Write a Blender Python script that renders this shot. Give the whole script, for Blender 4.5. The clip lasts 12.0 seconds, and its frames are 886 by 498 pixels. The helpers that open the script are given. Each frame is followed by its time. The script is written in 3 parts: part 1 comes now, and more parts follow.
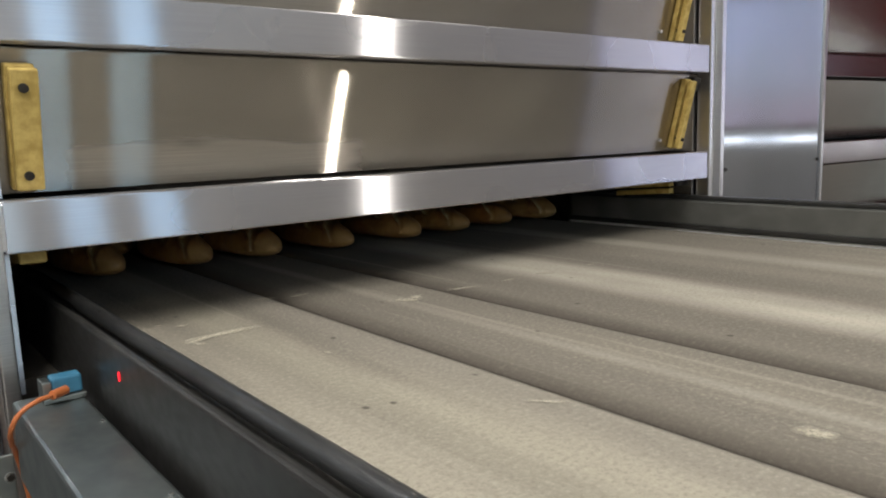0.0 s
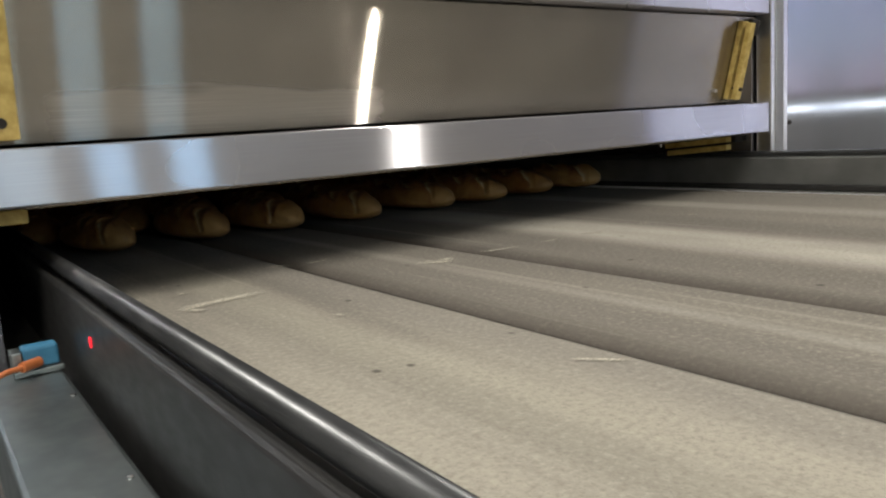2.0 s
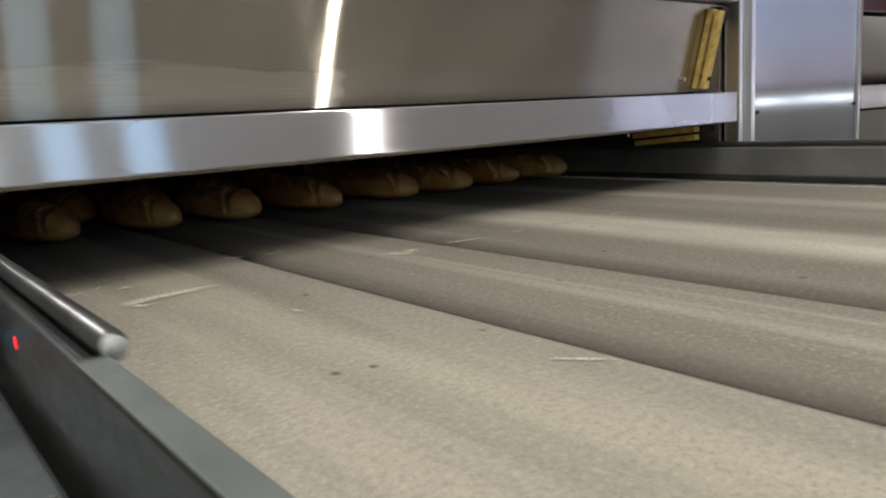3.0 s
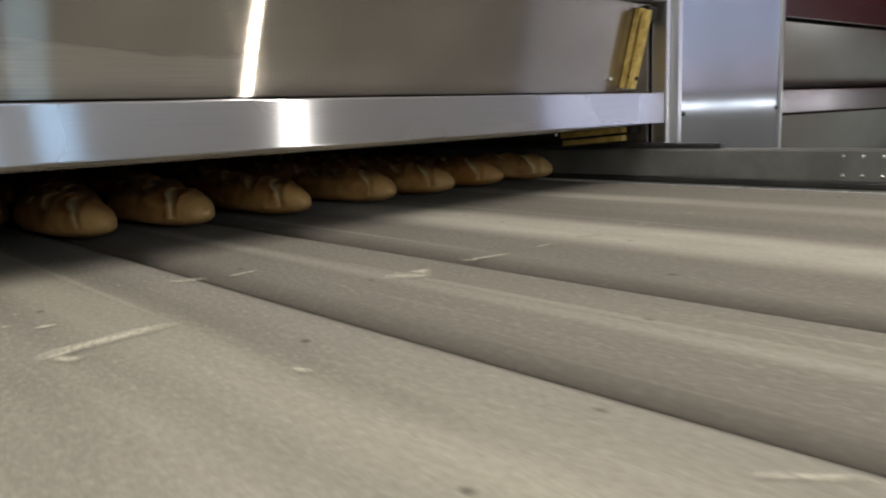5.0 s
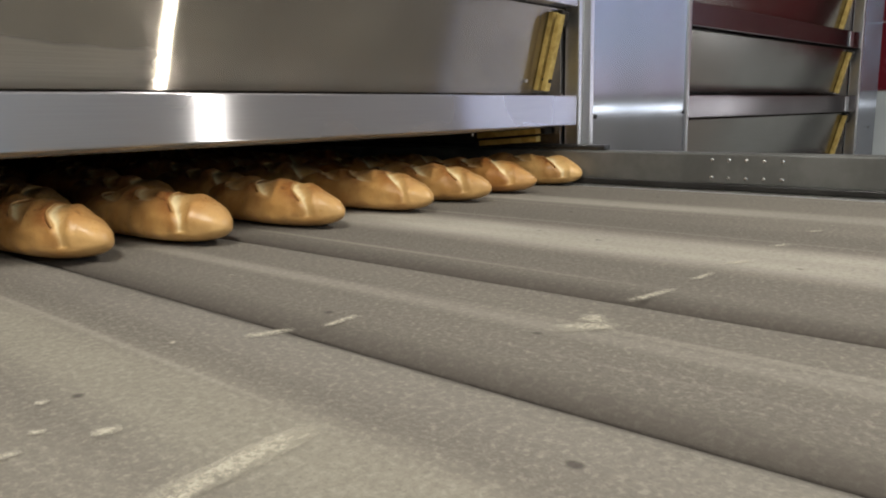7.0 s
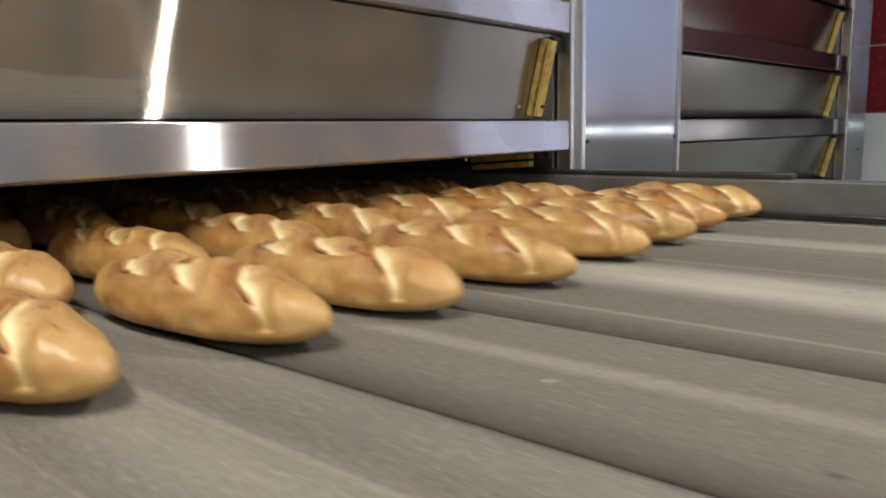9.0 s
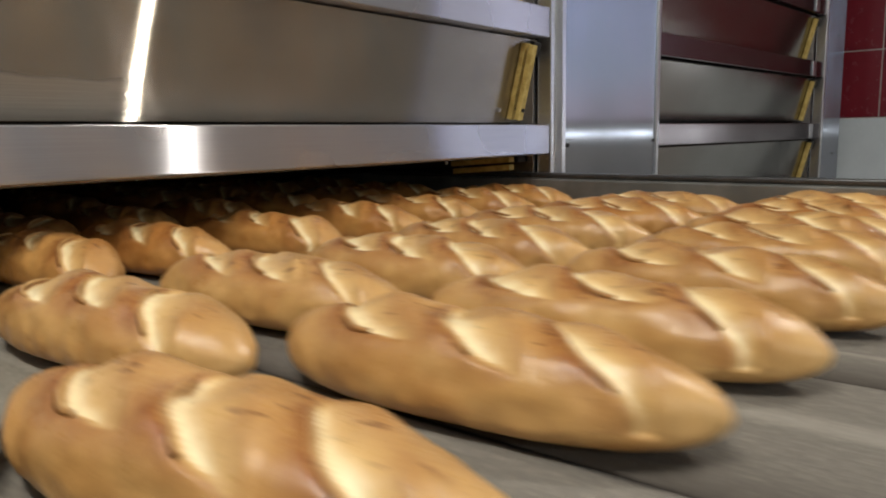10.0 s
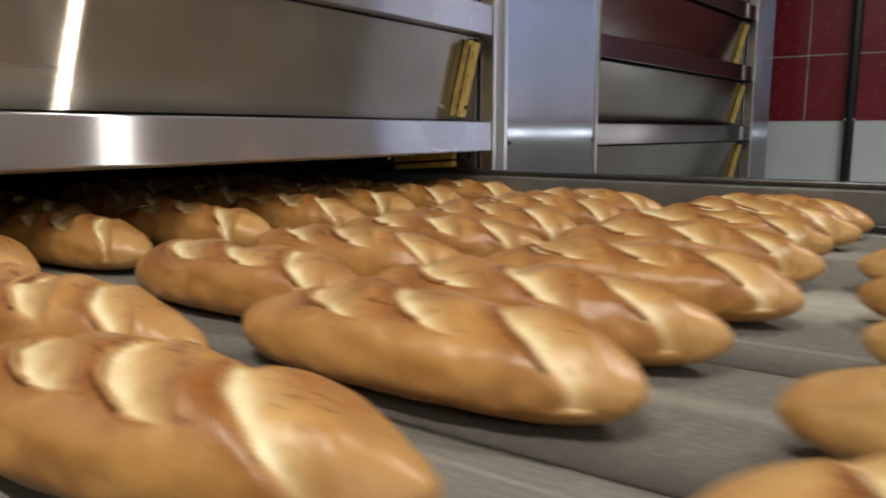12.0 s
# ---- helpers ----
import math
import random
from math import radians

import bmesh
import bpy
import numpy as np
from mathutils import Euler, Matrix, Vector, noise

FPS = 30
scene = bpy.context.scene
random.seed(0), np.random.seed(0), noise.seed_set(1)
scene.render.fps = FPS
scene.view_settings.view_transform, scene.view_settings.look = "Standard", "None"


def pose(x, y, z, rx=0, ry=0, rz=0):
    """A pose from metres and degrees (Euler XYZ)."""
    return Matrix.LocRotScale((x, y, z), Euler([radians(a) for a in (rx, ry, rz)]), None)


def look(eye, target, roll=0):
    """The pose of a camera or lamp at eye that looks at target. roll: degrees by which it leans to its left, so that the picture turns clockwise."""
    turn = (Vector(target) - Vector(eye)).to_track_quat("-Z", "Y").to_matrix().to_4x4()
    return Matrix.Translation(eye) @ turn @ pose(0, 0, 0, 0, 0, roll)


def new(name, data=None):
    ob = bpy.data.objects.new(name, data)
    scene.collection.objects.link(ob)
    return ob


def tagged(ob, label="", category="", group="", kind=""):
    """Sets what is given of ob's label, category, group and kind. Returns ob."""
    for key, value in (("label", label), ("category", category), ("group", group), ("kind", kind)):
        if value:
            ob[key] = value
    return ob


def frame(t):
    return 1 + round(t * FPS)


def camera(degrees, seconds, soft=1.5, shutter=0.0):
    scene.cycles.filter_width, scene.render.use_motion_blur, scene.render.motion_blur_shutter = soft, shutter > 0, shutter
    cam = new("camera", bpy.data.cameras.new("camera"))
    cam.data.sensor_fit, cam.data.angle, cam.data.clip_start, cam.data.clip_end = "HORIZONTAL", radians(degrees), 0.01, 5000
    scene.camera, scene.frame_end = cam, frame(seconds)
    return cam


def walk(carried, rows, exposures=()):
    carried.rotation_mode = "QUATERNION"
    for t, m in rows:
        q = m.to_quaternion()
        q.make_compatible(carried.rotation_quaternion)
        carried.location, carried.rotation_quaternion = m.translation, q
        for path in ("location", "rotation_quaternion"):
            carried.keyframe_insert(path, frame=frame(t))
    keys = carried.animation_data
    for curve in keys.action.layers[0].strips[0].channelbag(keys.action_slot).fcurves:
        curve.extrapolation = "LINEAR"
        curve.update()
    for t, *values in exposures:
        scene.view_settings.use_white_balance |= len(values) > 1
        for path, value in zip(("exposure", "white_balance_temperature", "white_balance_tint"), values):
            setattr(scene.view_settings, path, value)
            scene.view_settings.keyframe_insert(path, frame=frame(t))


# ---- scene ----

# ================= camera and its way =================
cam = camera(61.6, 12.0, soft=1.9, shutter=0.9)
PATH = [
    (0, (-0.164, -1.223, 0.302), (1.063, 0.327, 0.002), -2.0),
    (0.5, (-0.161, -1.206, 0.285), (1.052, 0.357, -0.01), -2.3),
    (1, (-0.144, -1.171, 0.265), (1.012, 0.433, -0.038), -3.3),
    (1.5, (-0.098, -1.135, 0.229), (1.03, 0.487, -0.081), -3.8),
    (2, (-0.06, -1.113, 0.215), (1.075, 0.504, -0.098), -4.0),
    (2.5, (-0.043, -1.09, 0.202), (1.131, 0.495, -0.127), -4.0),
    (3, (-0.028, -1.062, 0.204), (1.184, 0.492, -0.137), -3.5),
    (3.5, (-0.015, -1.04, 0.207), (1.235, 0.482, -0.138), -3.2),
    (5.5, (0.053, -1.022, 0.19), (1.441, 0.373, -0.166), -1.9),
    (6, (0.048, -1.033, 0.194), (1.493, 0.301, -0.173), -1.3),
    (6.5, (0.055, -1.039, 0.191), (1.536, 0.252, -0.182), -1.1),
    (8.5, (0.056, -1.038, 0.207), (1.541, 0.263, -0.11), -1.5),
    (9, (0.055, -1.038, 0.207), (1.558, 0.244, -0.103), -1.2),
    (9.5, (0.054, -1.038, 0.207), (1.574, 0.226, -0.096), -1.1),
    (10, (0.054, -1.037, 0.208), (1.592, 0.205, -0.095), -1.0),
    (10.5, (0.055, -1.037, 0.208), (1.608, 0.185, -0.101), -0.7),
    (11, (0.053, -1.036, 0.207), (1.624, 0.162, -0.107), -0.4),
    (11.5, (0.056, -1.035, 0.206), (1.652, 0.128, -0.107), -0.0),
    (12, (0.051, -1.035, 0.206), (1.683, 0.079, -0.107), -0.0),
]
walk(cam, [(t, look(e, a, r)) for t, e, a, r in PATH],
     exposures=[(0, 0.06), (3.6, -0.02), (5.4, -0.04), (9.5, -0.12), (10, -0.3), (10.5, -0.44), (12, -0.38)])

# ================= world and lights =================
world = bpy.data.worlds.new("sky")
scene.world = world
world.use_nodes = True
wn = world.node_tree.nodes
sky = wn.new("ShaderNodeTexSky")
sky.sky_type, sky.sun_disc = "NISHITA", False
sky.sun_elevation, sky.sun_rotation = radians(40), radians(150)
wn["Background"].inputs["Strength"].default_value = 0.12
world.node_tree.links.new(sky.outputs[0], wn["Background"].inputs["Color"])

FLOOR_Z, CEIL_Z = -0.95, 2.8
ROOM = (-3.4, 5.0, -5.6, 5.2)          # x0, x1, y0, y1
# fluorescent fixtures: x, y, length, turn, height, power; all but the first are added
# the first mirrors in the steel; the other three are unseen fill light
TUBES = [(2.318, -2.041, 1.15, 24.4, 2.2, 62), (-0.6, -0.95, 1.3, 0, 2.2, 54), (-2.4, -3.9, 1.3, 0, 2.2, 28), (-0.9, -5.0, 1.3, 0, 1.5, 38)]


def area_lamp(name, m, power, sx, sy, color):
    d = bpy.data.lights.new(name, "AREA")
    d.shape, d.size, d.size_y, d.energy, d.color = "RECTANGLE", sx, sy, power, color
    ob = new(name, d)
    ob.matrix_world = m
    return ob


for tx, ty, tl, turn, tz, power in TUBES:
    area_lamp("tube_light", pose(tx, ty, tz - 0.03, 0, 0, turn), power, 0.05, tl, (1.0, 0.95, 0.86))
# daylight in the window openings of the rear wall
WINDOWS = [(0.34, 0.82), (1.12, 1.45), (1.78, 2.12)]
WINDOW_LIGHT = [(7, (0.66, 0.88, 1.0)), (8, (0.34, 0.66, 1.0)), (8, (0.34, 0.66, 1.0))]
WIN_Z = (0.55, 2.25)
for (a, b), (power, tint) in zip(WINDOWS, WINDOW_LIGHT):
    area_lamp("window_light", look(((a + b) / 2, ROOM[2] - 0.05, 1.4), ((a + b) / 2, 0, 1.4)), power, b - a, 1.6, tint)
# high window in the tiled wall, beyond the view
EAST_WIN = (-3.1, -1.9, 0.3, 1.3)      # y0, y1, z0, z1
ADDED_SLIT = (-2.9, -1.1, 0.18, 0.21)    # invented narrow opening under it, never in view
# slit glow added so the steel column mirrors a bright line
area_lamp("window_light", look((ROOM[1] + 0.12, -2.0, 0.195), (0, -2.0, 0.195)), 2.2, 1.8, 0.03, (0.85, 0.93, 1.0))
area_lamp("window_light", look((ROOM[1] + 0.12, -2.5, 0.8), (0, -2.5, 0.8)), 6.0, 1.2, 1.0, (0.50, 0.55, 1.0))


# ================= materials =================
def mat(name):
    m = bpy.data.materials.new(name)
    m.use_nodes = True
    n = m.node_tree.nodes
    return m, n, m.node_tree.links, n["Principled BSDF"]


def mix_color(n, l, fac, a, b):
    m = n.new("ShaderNodeMix")
    m.data_type = "RGBA"
    for sock, val in ((0, fac), (6, a), (7, b)):
        if hasattr(val, "links"):
            l.new(val, m.inputs[sock])
        elif sock == 0:
            m.inputs[0].default_value = val
        else:
            m.inputs[sock].default_value = (*val, 1)
    return m.outputs[2]


def ramp(n, l, src, lo, hi, a=0.0, b=1.0):
    r = n.new("ShaderNodeMapRange")
    l.new(src, r.inputs[0])
    r.interpolation_type = "SMOOTHSTEP"
    for i, v in enumerate((lo, hi, a, b)):
        r.inputs[i + 1].default_value = v
    return r.outputs[0]


def coords(n, l, scale, loc=(0, 0, 0)):
    c = n.new("ShaderNodeTexCoord")
    m = n.new("ShaderNodeMapping")
    m.inputs["Scale"].default_value = scale
    m.inputs["Location"].default_value = loc
    l.new(c.outputs["Object"], m.inputs[0])
    return m.outputs[0]


def noise_tex(n, l, vec, scale, detail=3.0, rough=0.55):
    x = n.new("ShaderNodeTexNoise")
    x.inputs["Scale"].default_value, x.inputs["Detail"].default_value, x.inputs["Roughness"].default_value = scale, detail, rough
    l.new(vec, x.inputs["Vector"])
    return x.outputs["Fac"]


def bump(n, l, src, strength, dist, bsdf):
    b = n.new("ShaderNodeBump")
    b.inputs["Strength"].default_value, b.inputs["Distance"].default_value = strength, dist
    l.new(src, b.inputs["Height"])
    l.new(b.outputs[0], bsdf.inputs["Normal"])
    return b


def steel(name, a, b, rough, aniso=0.0, turn=0.0, brush=(1.2, 60, 260), smudge=0.05, haze=0.0, haze_rough=0.5, wiped=None):
    """Brushed stainless: fine lines along one axis, smudges, gloss drawn out across the lines."""
    m, n, l, p = mat(name)
    fine = noise_tex(n, l, coords(n, l, brush), 4.0, 2.0)
    cloud = noise_tex(n, l, coords(n, l, (1, 1, 1)), 4.0, 1.5, 0.5)
    g = n.new("ShaderNodeBsdfAnisotropic")
    tone = mix_color(n, l, ramp(n, l, fine, 0.3, 0.7), a, b)
    dull = mix_color(n, l, ramp(n, l, cloud, 0.25, 0.85, 0.0, 0.25), tone, tuple(0.62 * c for c in a))
    l.new(dull, g.inputs["Color"])
    l.new(ramp(n, l, cloud, 0.2, 0.8, rough - smudge / 2, rough + smudge / 2), g.inputs["Roughness"])
    g.inputs["Anisotropy"].default_value = aniso
    g.inputs["Rotation"].default_value = turn
    if aniso:
        t = n.new("ShaderNodeTangent")
        t.direction_type = "UV_MAP"
        t.uv_map = "brush"
        l.new(t.outputs[0], g.inputs["Tangent"])
    n.remove(p)
    out = g.outputs[0]
    if haze:
        # wiped, slightly greasy film over the brushing: part of the gloss is dull
        dull_gloss = n.new("ShaderNodeBsdfAnisotropic")
        l.new(dull, dull_gloss.inputs["Color"])
        dull_gloss.inputs["Roughness"].default_value = haze_rough
        both = n.new("ShaderNodeMixShader")
        amount = ramp(n, l, cloud, 0.2, 0.8, haze * 0.92, haze * 1.08)
        if wiped:
            # a greasy patch left by a cloth, with a wavering rim
            at = n.new("ShaderNodeSeparateXYZ")
            sway = n.new("ShaderNodeMixRGB")
            sway.inputs[0].default_value = 0.05
            l.new(coords(n, l, (1, 1, 1)), sway.inputs[1])
            wave = n.new("ShaderNodeTexNoise")
            wave.inputs["Scale"].default_value = 9.0
            l.new(wave.outputs["Color"], sway.inputs[2])
            l.new(sway.outputs[0], at.inputs[0])
            wa, wb, wc = wiped
            rims = (ramp(n, l, at.outputs["X"], wa, wa + 0.05), ramp(n, l, at.outputs["X"], wb + 0.05, wb), ramp(n, l, at.outputs["Z"], wc + 0.008, wc))
            for e in rims:
                k = n.new("ShaderNodeMath")
                k.operation = "MULTIPLY"
                l.new(e, k.inputs[0])
                if e is rims[0]:
                    k.inputs[1].default_value = 0.16
                else:
                    l.new(last.outputs[0], k.inputs[1])
                last = k
            plus = n.new("ShaderNodeMath")
            plus.operation = "ADD"
            l.new(amount, plus.inputs[0])
            l.new(last.outputs[0], plus.inputs[1])
            amount = plus.outputs[0]
        l.new(amount, both.inputs[0])
        l.new(g.outputs[0], both.inputs[1])
        l.new(dull_gloss.outputs[0], both.inputs[2])
        out = both.outputs[0]
    l.new(out, n["Material Output"].inputs["Surface"])
    return m


def plain(name, a, b, rough, scale=12.0, metal=0.0, bumpy=0.1, dist=0.002, spec=0.5):
    m, n, l, p = mat(name)
    f = noise_tex(n, l, coords(n, l, (1, 1, 1)), scale, 5.0, 0.6)
    g = noise_tex(n, l, coords(n, l, (1, 1, 1)), scale * 9, 3.0)
    l.new(mix_color(n, l, ramp(n, l, f, 0.3, 0.72), a, b), p.inputs["Base Color"])
    p.inputs["Metallic"].default_value = metal
    l.new(ramp(n, l, g, 0.3, 0.7, rough - 0.06, rough + 0.06), p.inputs["Roughness"])
    p.inputs["Specular IOR Level"].default_value = spec
    bump(n, l, g, bumpy, dist, p)
    return m


def glow(name, color, strength):
    m, n, l, p = mat(name)
    p.inputs["Base Color"].default_value = (*color, 1)
    p.inputs["Emission Color"].default_value = (*color, 1)
    p.inputs["Emission Strength"].default_value = strength
    return m


BAR = steel("bar_steel", (0.655, 0.645, 0.675), (0.725, 0.715, 0.745), 0.24, 0.85, 0.010, haze=0.26, haze_rough=0.45)
DOOR = steel("door_steel", (0.60, 0.55, 0.475), (0.72, 0.665, 0.58), 0.205, 0.955, -0.0025, haze=0.24, haze_rough=0.5, wiped=(0.12, 0.62, -0.125))
# second oven's steel: its dark, reddish reflections are put into the colour
SHADED_BAR = steel("shaded_bar_steel", (0.25, 0.225, 0.23), (0.32, 0.29, 0.295), 0.2, 0.3)
SHADED_DOOR = steel("shaded_door_steel", (0.36, 0.345, 0.325), (0.44, 0.425, 0.40), 0.2, 0.4)
PANEL = steel("panel_steel", (0.44, 0.46, 0.515), (0.54, 0.56, 0.62), 0.23, 0.8, 0.25, brush=(260, 60, 1.2))
TRIM = steel("trim_steel", (0.62, 0.62, 0.63), (0.76, 0.76, 0.77), 0.3)
# one carriage steel twice: near plate toned for shade, far plate for light
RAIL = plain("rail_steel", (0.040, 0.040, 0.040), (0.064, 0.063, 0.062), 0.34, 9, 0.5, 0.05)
LIT_RAIL = plain("lit_rail_steel", (0.17, 0.175, 0.17), (0.26, 0.265, 0.258), 0.44, 7, 0.55, 0.05)
# ledge colour is lightened for the light on its flat top
LIT_LEDGE = plain("lit_ledge_steel", (0.15, 0.17, 0.168), (0.21, 0.232, 0.226), 0.42, 14, 0.5, 0.05)
TUBE = plain("rail_tube_steel", (0.062, 0.064, 0.067), (0.10, 0.103, 0.107), 0.33, 20, 0.7, 0.03)
HOUSING = steel("housing_steel", (0.31, 0.35, 0.355), (0.38, 0.42, 0.425), 0.4, brush=(7, 5, 7), smudge=0.1)
SOOT = plain("sooted_steel", (0.022, 0.020, 0.018), (0.045, 0.040, 0.035), 0.75, 7)
STONE = plain("hearth_stone", (0.06, 0.055, 0.05), (0.10, 0.09, 0.08), 0.9, 10)
YELLOW = plain("yellow_wood", (0.36, 0.25, 0.06), (0.55, 0.41, 0.13), 0.6, 45, 0, 0.3)
BOLT = plain("bolt_steel", (0.035, 0.032, 0.03), (0.07, 0.065, 0.06), 0.5, 60, 0.8)
RIVET = plain("rivet_steel", (0.7, 0.7, 0.7), (0.82, 0.82, 0.82), 0.22, 60, 1.0)
END_CAP = plain("worn_white_plastic", (0.30, 0.32, 0.32), (0.44, 0.46, 0.46), 0.5, 60)
CAP = plain("white_plastic", (0.66, 0.68, 0.68), (0.78, 0.8, 0.8), 0.4, 40)
RED_TILE = plain("red_glazed_tile", (0.165, 0.015, 0.024), (0.21, 0.020, 0.032), 0.22, 3, 0, 0.02)
GREY_TILE = plain("grey_glazed_tile", (0.60, 0.65, 0.68), (0.68, 0.73, 0.76), 0.22, 3, 0, 0.02)
GROUT = plain("grout", (0.45, 0.42, 0.40), (0.6, 0.57, 0.54), 0.9, 30)
PLASTER = plain("painted_plaster", (0.58, 0.57, 0.54), (0.66, 0.65, 0.62), 0.85, 2)
CEILING = plain("ceiling_paint", (0.42, 0.40, 0.38), (0.50, 0.48, 0.45), 0.9, 2)
FLOOR = plain("floor_tile", (0.14, 0.13, 0.12), (0.20, 0.185, 0.17), 0.5, 4)
BLACK = plain("black_plastic", (0.015, 0.015, 0.016), (0.03, 0.03, 0.03), 0.5, 30)
BLUE = plain("blue_plastic", (0.035, 0.17, 0.30), (0.06, 0.22, 0.36), 0.5, 40)
ORANGE = plain("orange_cable", (0.42, 0.12, 0.035), (0.52, 0.17, 0.06), 0.5, 60)
FRAME_WHITE = plain("white_frame", (0.7, 0.7, 0.7), (0.8, 0.8, 0.8), 0.5, 20)
LASER = glow("red_light", (1.0, 0.015, 0.03), 1.7)
LAMP = glow("lamp_tube", (1.0, 0.96, 0.88), 26.0)


def belt_material():
    """Worn grey-beige felt with long stains, grain, small burnt specks and painted-in light."""
    m, n, l, p = mat("belt_felt")
    sep = n.new("ShaderNodeSeparateXYZ")
    l.new(coords(n, l, (1, 1, 1)), sep.inputs[0])
    band = noise_tex(n, l, coords(n, l, (1, 0.03, 1)), 8.5, 3.0)
    stain = noise_tex(n, l, coords(n, l, (1, 0.22, 1), (3, 1, 0)), 9.0, 4.0)
    weave = noise_tex(n, l, coords(n, l, (1, 0.75, 1)), 210.0, 6.0, 0.85)
    blotch = noise_tex(n, l, coords(n, l, (1, 1, 1)), 140.0, 3.0, 0.65)
    c1 = mix_color(n, l, ramp(n, l, band, 0.36, 0.62), (0.225, 0.209, 0.181), (0.375, 0.349, 0.292))
    c2 = mix_color(n, l, ramp(n, l, stain, 0.45, 0.75, 0, 0.5), c1, (0.162, 0.148, 0.135))
    # the stretch on which loaves lay is browner
    used = n.new("ShaderNodeMath")
    used.operation = "MULTIPLY"
    l.new(ramp(n, l, sep.outputs["Y"], -1.0, 0.4, 0.0, 0.88), used.inputs[0])
    l.new(ramp(n, l, stain, 0.2, 0.7, 0.8, 1.0), used.inputs[1])
    c2 = mix_color(n, l, used.outputs[0], c2, (0.112, 0.100, 0.088))
    # strips past the first seam are darker: light falling off, put into colour
    c2 = mix_color(n, l, ramp(n, l, sep.outputs["X"], 0.465, 0.469, 0.0, 0.66), c2, (0.150, 0.136, 0.120))
    # pale and dark lengthwise bands worn into the felt; 1.03 is painted sheen
    for at, half, tone, amount in ((1.03, 0.13, (0.560, 0.530, 0.460), 0.9), (0.61, 0.026, (0.475, 0.450, 0.390), 0.45), (0.86, 0.09, (0.125, 0.113, 0.100), 0.75),
                                   (1.2, 0.10, (0.115, 0.103, 0.092), 0.8), (1.45, 0.08, (0.437, 0.416, 0.360), 0.7), (0.42, 0.06, (0.20, 0.185, 0.168), 0.85), (0.30, 0.07, (0.399, 0.376, 0.300), 0.45), (0.54, 0.03, (0.133, 0.121, 0.108), 0.4)):
        d = n.new("ShaderNodeMath")
        d.operation = "SUBTRACT"
        l.new(sep.outputs["X"], d.inputs[0])
        d.inputs[1].default_value = at
        e = n.new("ShaderNodeMath")
        e.operation = "ABSOLUTE"
        l.new(d.outputs[0], e.inputs[0])
        g = n.new("ShaderNodeMath")
        g.operation = "MULTIPLY"
        l.new(ramp(n, l, e.outputs[0], half, half * 0.1, 0.0, amount), g.inputs[0])
        l.new(ramp(n, l, stain, 0.25, 0.7, 1.0, 0.5), g.inputs[1])
        c2 = mix_color(n, l, g.outputs[0], c2, tone)
    streak = noise_tex(n, l, coords(n, l, (1, 0.012, 1), (5, 0, 0)), 34.0, 2.0)
    c2 = mix_color(n, l, ramp(n, l, streak, 0.58, 0.72, 0.0, 0.4), c2, (0.399, 0.376, 0.320))
    c3 = mix_color(n, l, ramp(n, l, weave, 0.42, 0.66, 0, 0.32), c2, (0.418, 0.396, 0.320))
    c4 = mix_color(n, l, ramp(n, l, blotch, 0.50, 0.66, 0, 0.34), c3, (0.19, 0.172, 0.148))
    c4 = mix_color(n, l, ramp(n, l, blotch, 0.48, 0.33, 0, 0.24), c4, (0.50, 0.47, 0.385))
    speck = noise_tex(n, l, coords(n, l, (1, 0.8, 1), (2, 7, 1)), 320.0, 4.0, 0.7)
    c4 = mix_color(n, l, ramp(n, l, speck, 0.5, 0.68, 0, 0.35), c4, (0.15, 0.135, 0.115))
    # darker along the far side of each seam, fading within 7 cm
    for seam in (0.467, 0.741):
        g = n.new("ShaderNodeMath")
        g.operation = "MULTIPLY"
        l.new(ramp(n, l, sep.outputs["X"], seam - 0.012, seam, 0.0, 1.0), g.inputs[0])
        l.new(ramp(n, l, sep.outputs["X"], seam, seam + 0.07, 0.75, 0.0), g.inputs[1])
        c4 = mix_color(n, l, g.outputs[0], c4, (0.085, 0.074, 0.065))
    v = n.new("ShaderNodeTexVoronoi")
    v.inputs["Scale"].default_value = 11.0
    l.new(coords(n, l, (1, 0.8, 1)), v.inputs["Vector"])
    c5 = mix_color(n, l, ramp(n, l, v.outputs["Distance"], 0.03, 0.07, 0.75, 0.0), c4, (0.057, 0.050, 0.045))
    l.new(c5, p.inputs["Base Color"])
    p.inputs["Roughness"].default_value = 0.92
    p.inputs["Specular IOR Level"].default_value = 0.2
    bump(n, l, weave, 0.5, 0.0015, p)
    return m


